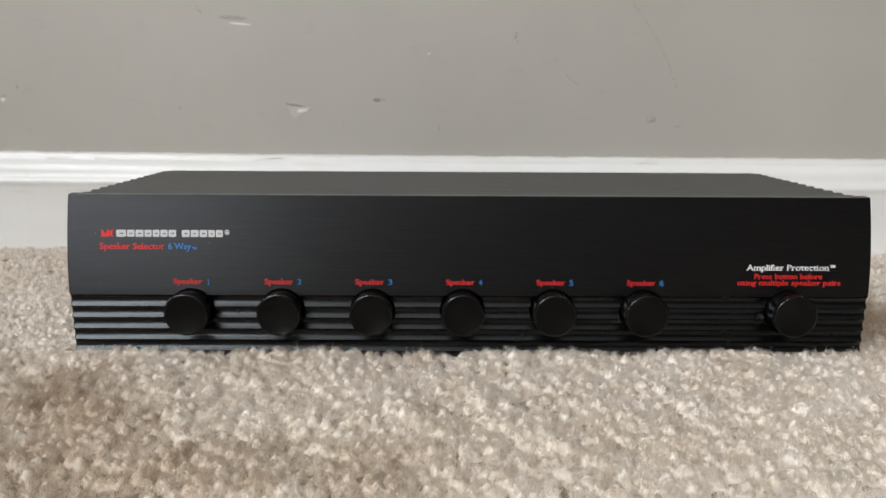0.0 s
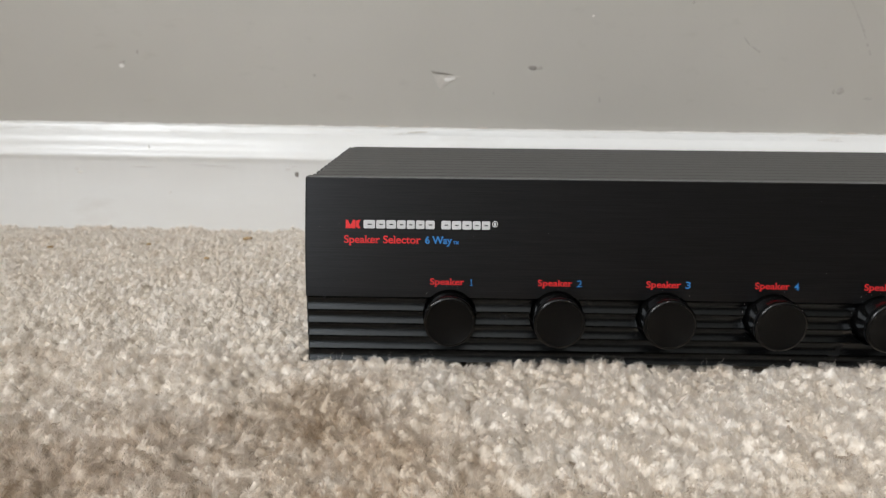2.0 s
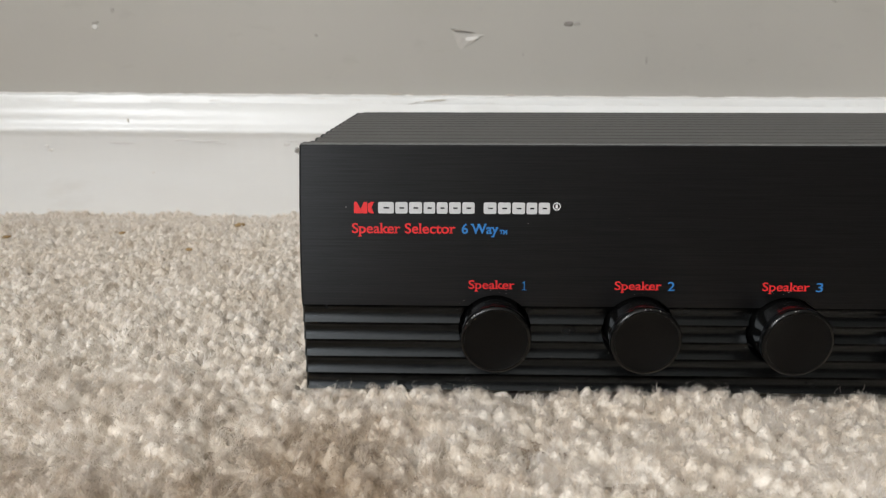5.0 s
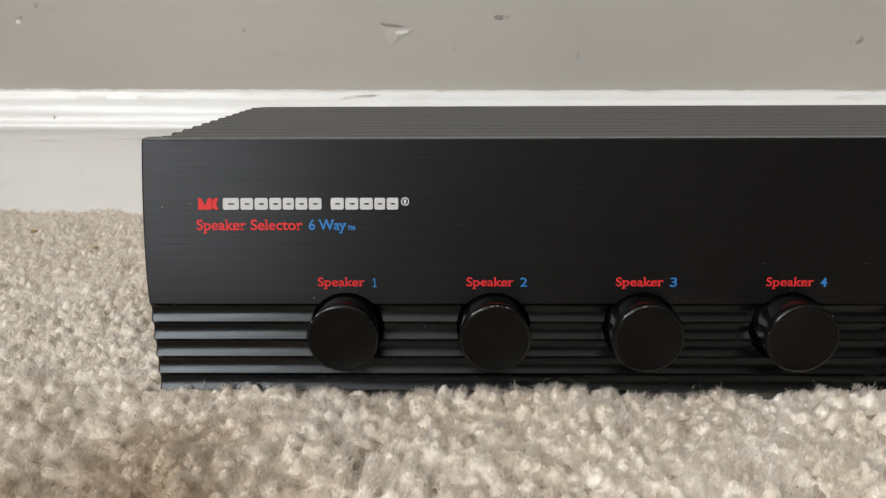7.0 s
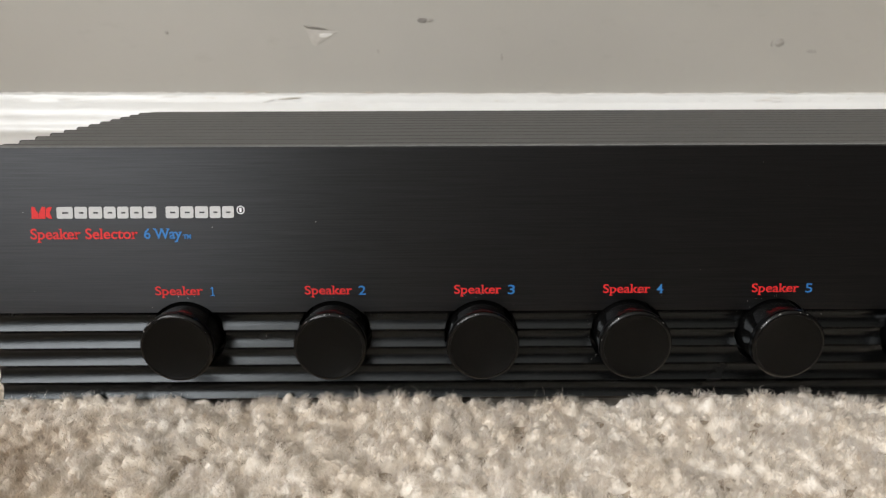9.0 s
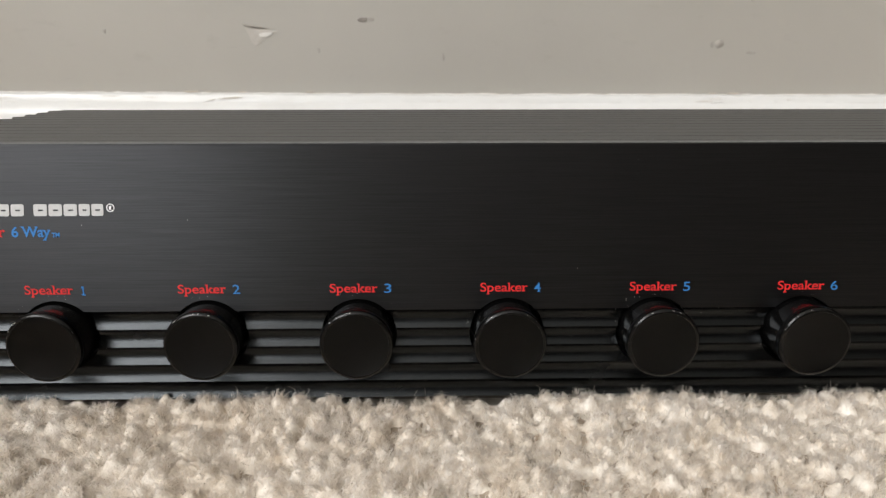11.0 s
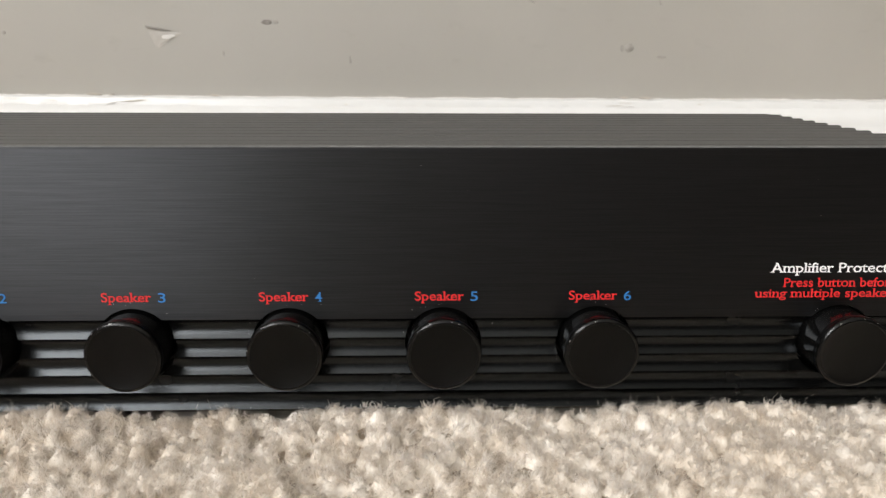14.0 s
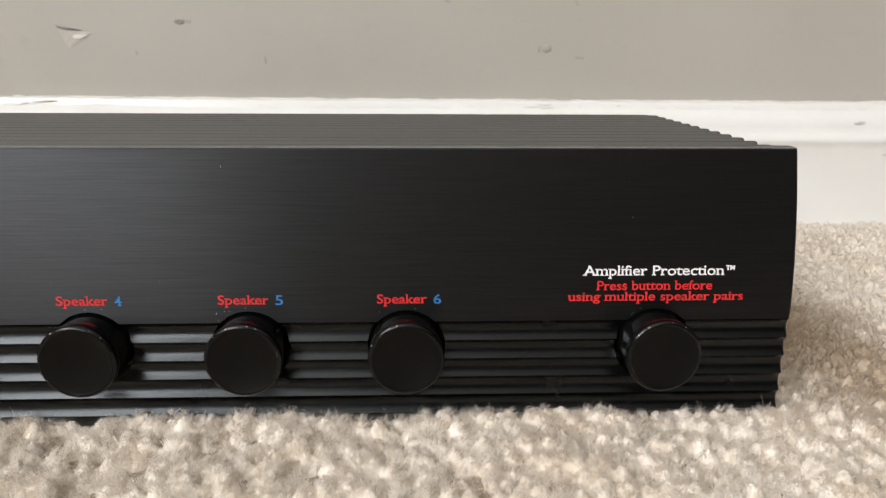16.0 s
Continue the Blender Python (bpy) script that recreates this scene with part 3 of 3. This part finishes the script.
def carpet_pile():
    """The visible stretch of carpet, finest where it is nearest."""
    pieces = [
        pile(-0.37, 0.32, -0.170, 0.0145, 0.0046, 88, 0.00016, 11, 0.0013, dome=410, swelling=0.8),
        pile(-0.219, 0.219, -0.0062, 0.0, 0.0034, 48, 0.00013, 15, 0.0013, length=0.0026, dive="south", wisps=0.03),
        pile(-0.66, -0.2115, 0.0105, 0.335, 0.0040, 20, 0.00026, 12, 0.0013, dive="south", dome=640, swelling=0.35),
        pile(0.2115, 0.56, 0.0105, 0.345, 0.0040, 14, 0.00030, 13, 0.0013, dive="south", dome=560, swelling=0.5),
        pile(-0.60, -0.366, -0.10, 0.0145, 0.0046, 44, 0.00022, 14, 0.0014, dive="east", dome=460, swelling=0.8),
    ]
    co, tr, mats, first = [], [], [], 0
    for pair in pieces:
        for slot, (v, f) in enumerate(pair):
            co.append(v)
            tr.append(f + first)
            mats.append(np.full(len(f), slot, np.int32))
            first += len(v)
    me = mesh_from("carpet_pile", np.concatenate(co), np.concatenate(tr))
    ob = part("carpet_pile", me, BODY)
    me.materials.append(FIBRE)
    me.polygons.foreach_set("material_index", np.concatenate(mats))
    return tagged(ob, "beige cut-pile carpet tufts, fluffy and slightly trodden", "carpet", kind="stuff")


carpet_pile()


def crumb(x, y, w, turn, seed):
    bm = bmesh.new()
    bmesh.ops.create_icosphere(bm, subdivisions=2, radius=1)
    for v in bm.verts:
        k = 1 + 0.3 * noise.noise(v.co * 1.5 + Vector((seed, 0, 0)))
        v.co = Vector((v.co.x * w / 2, v.co.y * w / 4.5, v.co.z * w / 6)) * k
    ob = part("carpet_crumb", bm, STRAW, smooth=50)
    ob.matrix_world = pose(x, y, float(carpet_z(x, y)) - 0.0002, 5, -4, turn)
    return tagged(ob, "tiny brown crumb lying on the beige carpet", "crumb", "crumbs on the carpet")


crumb(-0.313, 0.240, 0.0080, 5, 1)
crumb(-0.322, 0.172, 0.0055, -20, 2)
crumb(-0.379, 0.208, 0.0050, 30, 3)
crumb(-0.447, 0.196, 0.0055, 10, 4)


# ---- the speaker selector ----
HALF, FLUTE_TOP, PITCH, TOP = 0.215, 0.0297, 0.00626, 0.0829
BOTTOM = FLUTE_TOP - 5 * PITCH


def face_y(z):
    """Front of the panel at a height: upright below, leaning back in a curve above."""
    return 0.0095 * max(0.0, (z - 0.030) / 0.0525) ** 1.6


selector = tagged(new("speaker_selector"), "black six-way speaker selector box with round push buttons, standing on carpet", "speaker selector")

KNOBS = [-0.1495 + 0.0486 * k for k in range(6)] + [0.1722]
KNOB_Z, HOLE_R = 0.0217, 0.0123


def cove(u):
    """Depth of a flute from its lower edge (0) to its upper edge (1): deepest under the lip above."""
    if u < 0.60:
        return 0.00135 * math.sin(math.pi / 2 * u / 0.60)
    return 0.00135 * math.cos(math.pi / 2 * (u - 0.60) / 0.42)


def front_panel():
    prof = []
    for k in range(5):
        z1 = BOTTOM + k * PITCH
        for i in range(14):
            u = i / 14
            # cove: deepest above the middle, its lower lip reaching out
            prof.append((cove(u), z1 + u * PITCH))
    prof.append((0.0011, FLUTE_TOP - 0.0002))
    prof.append((0.0001, FLUTE_TOP))
    for i in range(1, 25):
        z = FLUTE_TOP + (TOP - 0.0009 - FLUTE_TOP) * i / 24
        prof.append((face_y(z), z))
    yt = face_y(TOP)
    prof += [(yt + 0.0002, TOP - 0.0004), (yt + 0.0007, TOP - 0.0001), (yt + 0.0013, TOP), (0.0142, TOP), (0.0142, BOTTOM)]
    secs = []
    for x, sink in ((-HALF, 0.0007), (-HALF + 0.0002, 0.0003), (-HALF + 0.0007, 0), (HALF - 0.0001, 0), (HALF + 0.0004, 0.0003), (HALF + 0.0006, 0.0007)):
        secs.append([(x, min(y + sink, 0.0142), min(z, TOP - sink)) for y, z in prof])
    body = part("front_panel", strip(secs), PANEL)
    cut = bmesh.new()
    for x in KNOBS:
        c = turned([(0, -0.02), (HOLE_R, -0.02), (HOLE_R, 0.02), (0, 0.02)], 64)
        bmesh.ops.translate(c, verts=c.verts, vec=(x, 0, KNOB_Z - 0.0005))
        me = bpy.data.meshes.new("cut")
        c.to_mesh(me)
        cut.from_mesh(me)
        bpy.data.meshes.remove(me)
    tool = part("cutter", cut, PIT)
    mod = body.modifiers.new("holes", "BOOLEAN")
    mod.operation, mod.solver, mod.object = "DIFFERENCE", "EXACT", tool
    me = bpy.data.meshes.new_from_object(body.evaluated_get(bpy.context.evaluated_depsgraph_get()))
    for o in (body, tool):
        bpy.data.objects.remove(o)
    ob = part("front_panel", me, PANEL, selector, "brushed black metal front with fluted lower band", smooth=15)
    me.materials.append(FLUTE)
    me.materials.append(EDGE_SHINE)
    me.materials.append(COVER)
    for f in me.polygons:
        c = f.center
        if c.z < FLUTE_TOP - 0.0001:
            f.material_index = 1
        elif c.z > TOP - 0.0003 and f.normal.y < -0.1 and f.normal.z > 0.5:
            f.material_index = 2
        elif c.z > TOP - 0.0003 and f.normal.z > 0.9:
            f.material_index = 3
    return ob


panel = front_panel()


def cover():
    """Ribbed lid: sections that step out and taper towards the front, on top and on both sides."""
    start, step, count, end = 0.0145, 0.0102, 12, 0.1450
    rows = [(start, 0.0)]
    for k in range(count):
        y = 0.0262 + step * k
        if y > end:
            break
        rows += [(y - 0.0024, 0.72), (y - 0.0019, 1.0), (y - 0.0009, 1.0), (y, 0.0)]
    rows = [(y, s) for y, s in rows if y < end] + [(end, 0.5)]
    secs = []
    for i, (y, s) in enumerate(rows):
        x = (0.2118 if y < 0.14 else 0.2108) + 0.0030 * s
        z = 0.0812 + 0.0006 * s
        c = 0.0008
        secs.append([(-x, y, BOTTOM + 0.001), (-x, y, z - c), (-x + c * 0.4, y, z - c * 0.3), (-x + c, y, z), (x - c, y, z), (x - c * 0.4, y, z - c * 0.3), (x, y, z - c), (x, y, BOTTOM + 0.001)])
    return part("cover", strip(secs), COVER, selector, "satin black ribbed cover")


cover()
part("chassis", box(-0.2085, 0.2085, 0.0149, 0.1440, BOTTOM + 0.0012, 0.0790), PIT, selector, "black inner chassis")


def push_button(x):
    """A round button: dished cap with a worn rim on a glossy stem in its recess."""
    cap = [(0, -0.0080), (0.0040, -0.0083), (0.0078, -0.0089), (0.0098, -0.0093), (0.0103, -0.00945), (0.0103, -0.0080), (0.0114, -0.0080), (0.0115, -0.0066), (0.0110, -0.0062), (0, -0.0062)]
    stem = [(0, -0.0060), (0.0109, -0.0060), (0.0110, -0.0040), (0.0111, 0.0153), (0, 0.0153)]
    c = part("push_button", turned(cap, 64), KNOB, selector, "round satin black button", smooth=35)
    c.location = (x, -0.0013, KNOB_Z)
    s = part("button_stem", turned(stem, 64), GLOSS, c, "glossy black stem", smooth=35)
    edge = [(0.0104 + 0.0012 * math.sin(a), -0.0083 - 0.0012 * math.cos(a)) for a in (0, 0.26, 0.52, 0.79, 1.05, 1.31, 1.57)]
    part("button_rim", turned([(0.01032, -0.0078), (0.01032, -0.00947), *edge, (0.0116, -0.0078), (0.01032, -0.0078)], 64), RIM, c, "shiny worn rim", smooth=60)
    r = part("button_recess", turned([(0.0112, 0.0154), (HOLE_R - 0.0004, 0.0154), (HOLE_R - 0.0004, 0.0157), (0.0112, 0.0157), (0.0112, 0.0154)], 48), PIT, c)
    return c


def rim_nicks(button, seed):
    """White worn nicks along the upper rim of a button."""
    rng = random.Random(seed)
    for k in range(5):
        a, r = rng.gauss(1.9, 0.7), 0.01125
        bm = bmesh.new()
        bmesh.ops.create_icosphere(bm, subdivisions=1, radius=0.00011)
        nick = part("rim_nick", bm, DUST, button)
        nick.matrix_basis = pose(r * math.cos(a), -0.00925, r * math.sin(a), 0, 90 - math.degrees(a), 0) @ Matrix.Diagonal((rng.uniform(1.0, 4.5), 0.5, rng.uniform(0.6, 1.0), 1))


for k, x in enumerate(KNOBS):
    rim_nicks(push_button(x), 40 + k)


# ---- print on the panel ----
def on_panel(bm, lift=0.00012):
    """Bends flat print, drawn as x and z, onto the panel's curve."""
    for v in bm.verts:
        v.co.y = face_y(v.co.z) - lift
    return bm


def add_serifs(bm):
    """Short slabs across the flat ends of the stems, as on roman type."""
    ends = []
    for e in bm.edges:
        a, b = e.verts
        if len(e.link_faces) == 1 and abs(a.co.y - b.co.y) < 0.004 and 0.05 < abs(a.co.x - b.co.x) < 0.17:
            up = e.link_faces[0].calc_center_median().y < a.co.y
            ends.append((min(a.co.x, b.co.x), max(a.co.x, b.co.x), a.co.y, up))
    for x0, x1, y, up in ends:
        d = -0.06 if up else 0.06
        out = 0.07
        q = [(x0 - out, y), (x1 + (0.0 if up else out), y), (x1 + (0.0 if up else out), y + d * 0.6), (x1, y + d * 1.6), (x0, y + d * 1.6), (x0 - out, y + d * 0.6)]
        bm.faces.new([bm.verts.new((px, py, 0.0)) for px, py in q])


def lettering(text, x0, x1, z0, z1, mat, label, weight=0.02, probe=None):
    """Words in the built-in font, fitted to a width and to the height from base line to capitals."""
    cu = bpy.data.curves.new("lettering", "FONT")
    cu.body, cu.offset, cu.resolution_u = text, weight, 6
    tmp = bpy.data.objects.new("lettering", cu)
    scene.collection.objects.link(tmp)
    deps = bpy.context.evaluated_depsgraph_get()
    me = bpy.data.meshes.new_from_object(tmp.evaluated_get(deps))
    cu.body = probe or "S"
    deps = bpy.context.evaluated_depsgraph_get()
    cap = bpy.data.meshes.new_from_object(tmp.evaluated_get(deps))
    high = max(v.co.y for v in cap.vertices)
    bpy.data.objects.remove(tmp)
    bm = bmesh.new()
    bm.from_mesh(me)
    add_serifs(bm)
    lo, hi = min(v.co.x for v in bm.verts), max(v.co.x for v in bm.verts)
    for v in bm.verts:
        v.co = Vector((x0 + (v.co.x - lo) / (hi - lo) * (x1 - x0), 0, z0 + v.co.y / high * (z1 - z0)))
    bmesh.ops.recalc_face_normals(bm, faces=bm.faces)
    if bm.faces and sum(f.normal.y for f in bm.faces) > 0:
        bmesh.ops.reverse_faces(bm, faces=bm.faces)
    return part("lettering", on_panel(bm), mat, panel, label)


def flat(shape):
    bm = bmesh.new()
    for poly in shape:
        bm.faces.new([bm.verts.new((x, 0, z)) for x, z in poly])
    bmesh.ops.recalc_face_normals(bm, faces=bm.faces)
    if sum(f.normal.y for f in bm.faces) > 0:
        bmesh.ops.reverse_faces(bm, faces=bm.faces)
    return on_panel(bm)


for k in range(6):
    n = -0.0425 + 0.0486 * (k - 2) - 0.0002
    lettering("Speaker", n - 0.0186, n - 0.0032, 0.0358, 0.0387, RED, "red printed word Speaker", 0.010)
    if k:
        lettering(str(k + 1), n - 0.0011, n + 0.0012, 0.0356, 0.0386, BLUE, "blue printed number " + str(k + 1), 0.006, str(k + 1))
    else:
        part("lettering", flat([
            [(n - 0.0002, 0.0357), (n - 0.0002, 0.0384), (n + 0.0002, 0.0384), (n + 0.0002, 0.0357)],
            [(n - 0.0007, 0.0354), (n - 0.0007, 0.0357), (n + 0.0007, 0.0357), (n + 0.0007, 0.0354)],
            [(n - 0.0007, 0.0376), (n - 0.0007, 0.0379), (n - 0.0002, 0.0384), (n - 0.0002, 0.0380)]]), BLUE, panel, "blue printed number 1")
lettering("Speaker Selector", -0.1973, -0.1629, 0.0542, 0.0575, RED, "red printed words Speaker Selector", 0.014)
lettering("6 Way", -0.1609, -0.1488, 0.0542, 0.0575, BLUE, "blue printed words 6 Way", 0.02, "6")
lettering("TM", -0.1484, -0.1459, 0.0541, 0.0555, BLUE, "small blue printed TM", 0.045, "T")
lettering("Amplifier Protection", 0.1483, 0.1931, 0.0442, 0.0473, WHITE, "white printed words Amplifier Protection", 0.010)
lettering("TM", 0.1934, 0.1963, 0.0457, 0.0472, WHITE, "small white printed TM", 0.045, "T")
lettering("Press button before", 0.1527, 0.1894, 0.0396, 0.0425, RED, "red printed words Press button before", 0.010)
lettering("using multiple speaker pairs", 0.1438, 0.1995, 0.0362, 0.0390, RED, "red printed words using multiple speaker pairs", 0.010)

# maker's mark: a red notched block and a row of white blocks
Z0, Z1 = 0.0606, 0.0643
zm = (Z0 + Z1) / 2
part("makers_mark", flat([
    [(-0.1966, Z0), (-0.1966, Z1), (-0.1957, Z1), (-0.1944, zm - 0.0004), (-0.1944, Z0)],
    [(-0.19435, Z0), (-0.19435, zm - 0.0004), (-0.1933, Z1), (-0.1922, Z1), (-0.1922, Z0)],
    [(-0.1920, Z0 + 0.0006), (-0.1920, Z1 - 0.0006), (-0.1909, Z1), (-0.1900, Z1), (-0.1908, zm), (-0.1900, Z0), (-0.1909, Z0)]]),
    RED, panel, "red notched block mark")
def slotted(a, b):
    """A chamfered block, open in a thin level slot."""
    c, p, q, f, g = 0.0004, a + 0.34 * (b - a), a + 0.72 * (b - a), zm - 0.0003, zm + 0.0002
    return [[(a + c, Z0), (a, Z0 + c), (a, f), (b, f), (b, Z0 + c), (b - c, Z0)], [(a, f), (a, g), (p, g), (p, f)], [(q, f), (q, g), (b, g), (b, f)],
            [(a, g), (a, Z1 - c), (a + c, Z1), (b - c, Z1), (b, Z1 - c), (b, g)]]


for xa, widths in ((-0.1886, (1.25, 1, 1.05, 0.95, 0.9, 0.95, 1)), (-0.1537, (1, 1, 1, 0.85, 0.9))):
    unit = (0.0324 if len(widths) == 7 else 0.0223) / sum(widths)
    for w in widths:
        part("white_block", flat(slotted(xa, xa + w * unit - 0.0005)), GREY, panel)
        xa += w * unit


def ring(x, z, r0, r1):
    q = []
    for k in range(20):
        a, b = 2 * math.pi * k / 20, 2 * math.pi * (k + 1) / 20
        q.append([(x + r0 * math.cos(a), z + r0 * math.sin(a)), (x + r1 * math.cos(a), z + r1 * math.sin(a)), (x + r1 * math.cos(b), z + r1 * math.sin(b)), (x + r0 * math.cos(b), z + r0 * math.sin(b))])
    return q


part("white_ring", flat(ring(-0.1297, 0.0631, 0.0010, 0.0013) + [[(-0.1301, 0.0625), (-0.1301, 0.0637), (-0.1294, 0.0637), (-0.1294, 0.0625)]]), WHITE, panel)


# dust specks and tiny nicks on the metal
def dust():
    rng = random.Random(9)
    bm = bmesh.new()
    bmesh.ops.create_icosphere(bm, subdivisions=1, radius=0.0001)
    mesh = bpy.data.meshes.new("dust_speck")
    bm.to_mesh(mesh)
    bm.free()
    mesh.materials.append(DUST)
    for k in range(100):
        if rng.random() < 0.7:
            a, r = rng.uniform(1.2, 4.0), HOLE_R + 0.0004 + rng.uniform(0, 0.05) ** 2
            x, z = rng.choice(KNOBS) + r * math.cos(a), KNOB_Z + r * math.sin(a)
        else:
            x, z = rng.uniform(-0.21, 0.21), rng.uniform(0.004, 0.079)
        if abs(x) > 0.213 or min(math.hypot(x - q, z - KNOB_Z) for q in KNOBS) < HOLE_R + 0.0003:
            continue
        u = ((z - BOTTOM) / PITCH) % 1
        y = face_y(z) if z > FLUTE_TOP + 0.0005 else cove(u)
        ob = new("dust_speck", mesh)
        ob.parent = panel
        ob.location = (x, y, z)
        ob.scale = (rng.uniform(0.4, 1.8), 0.5, rng.uniform(0.35, 0.8))


dust()
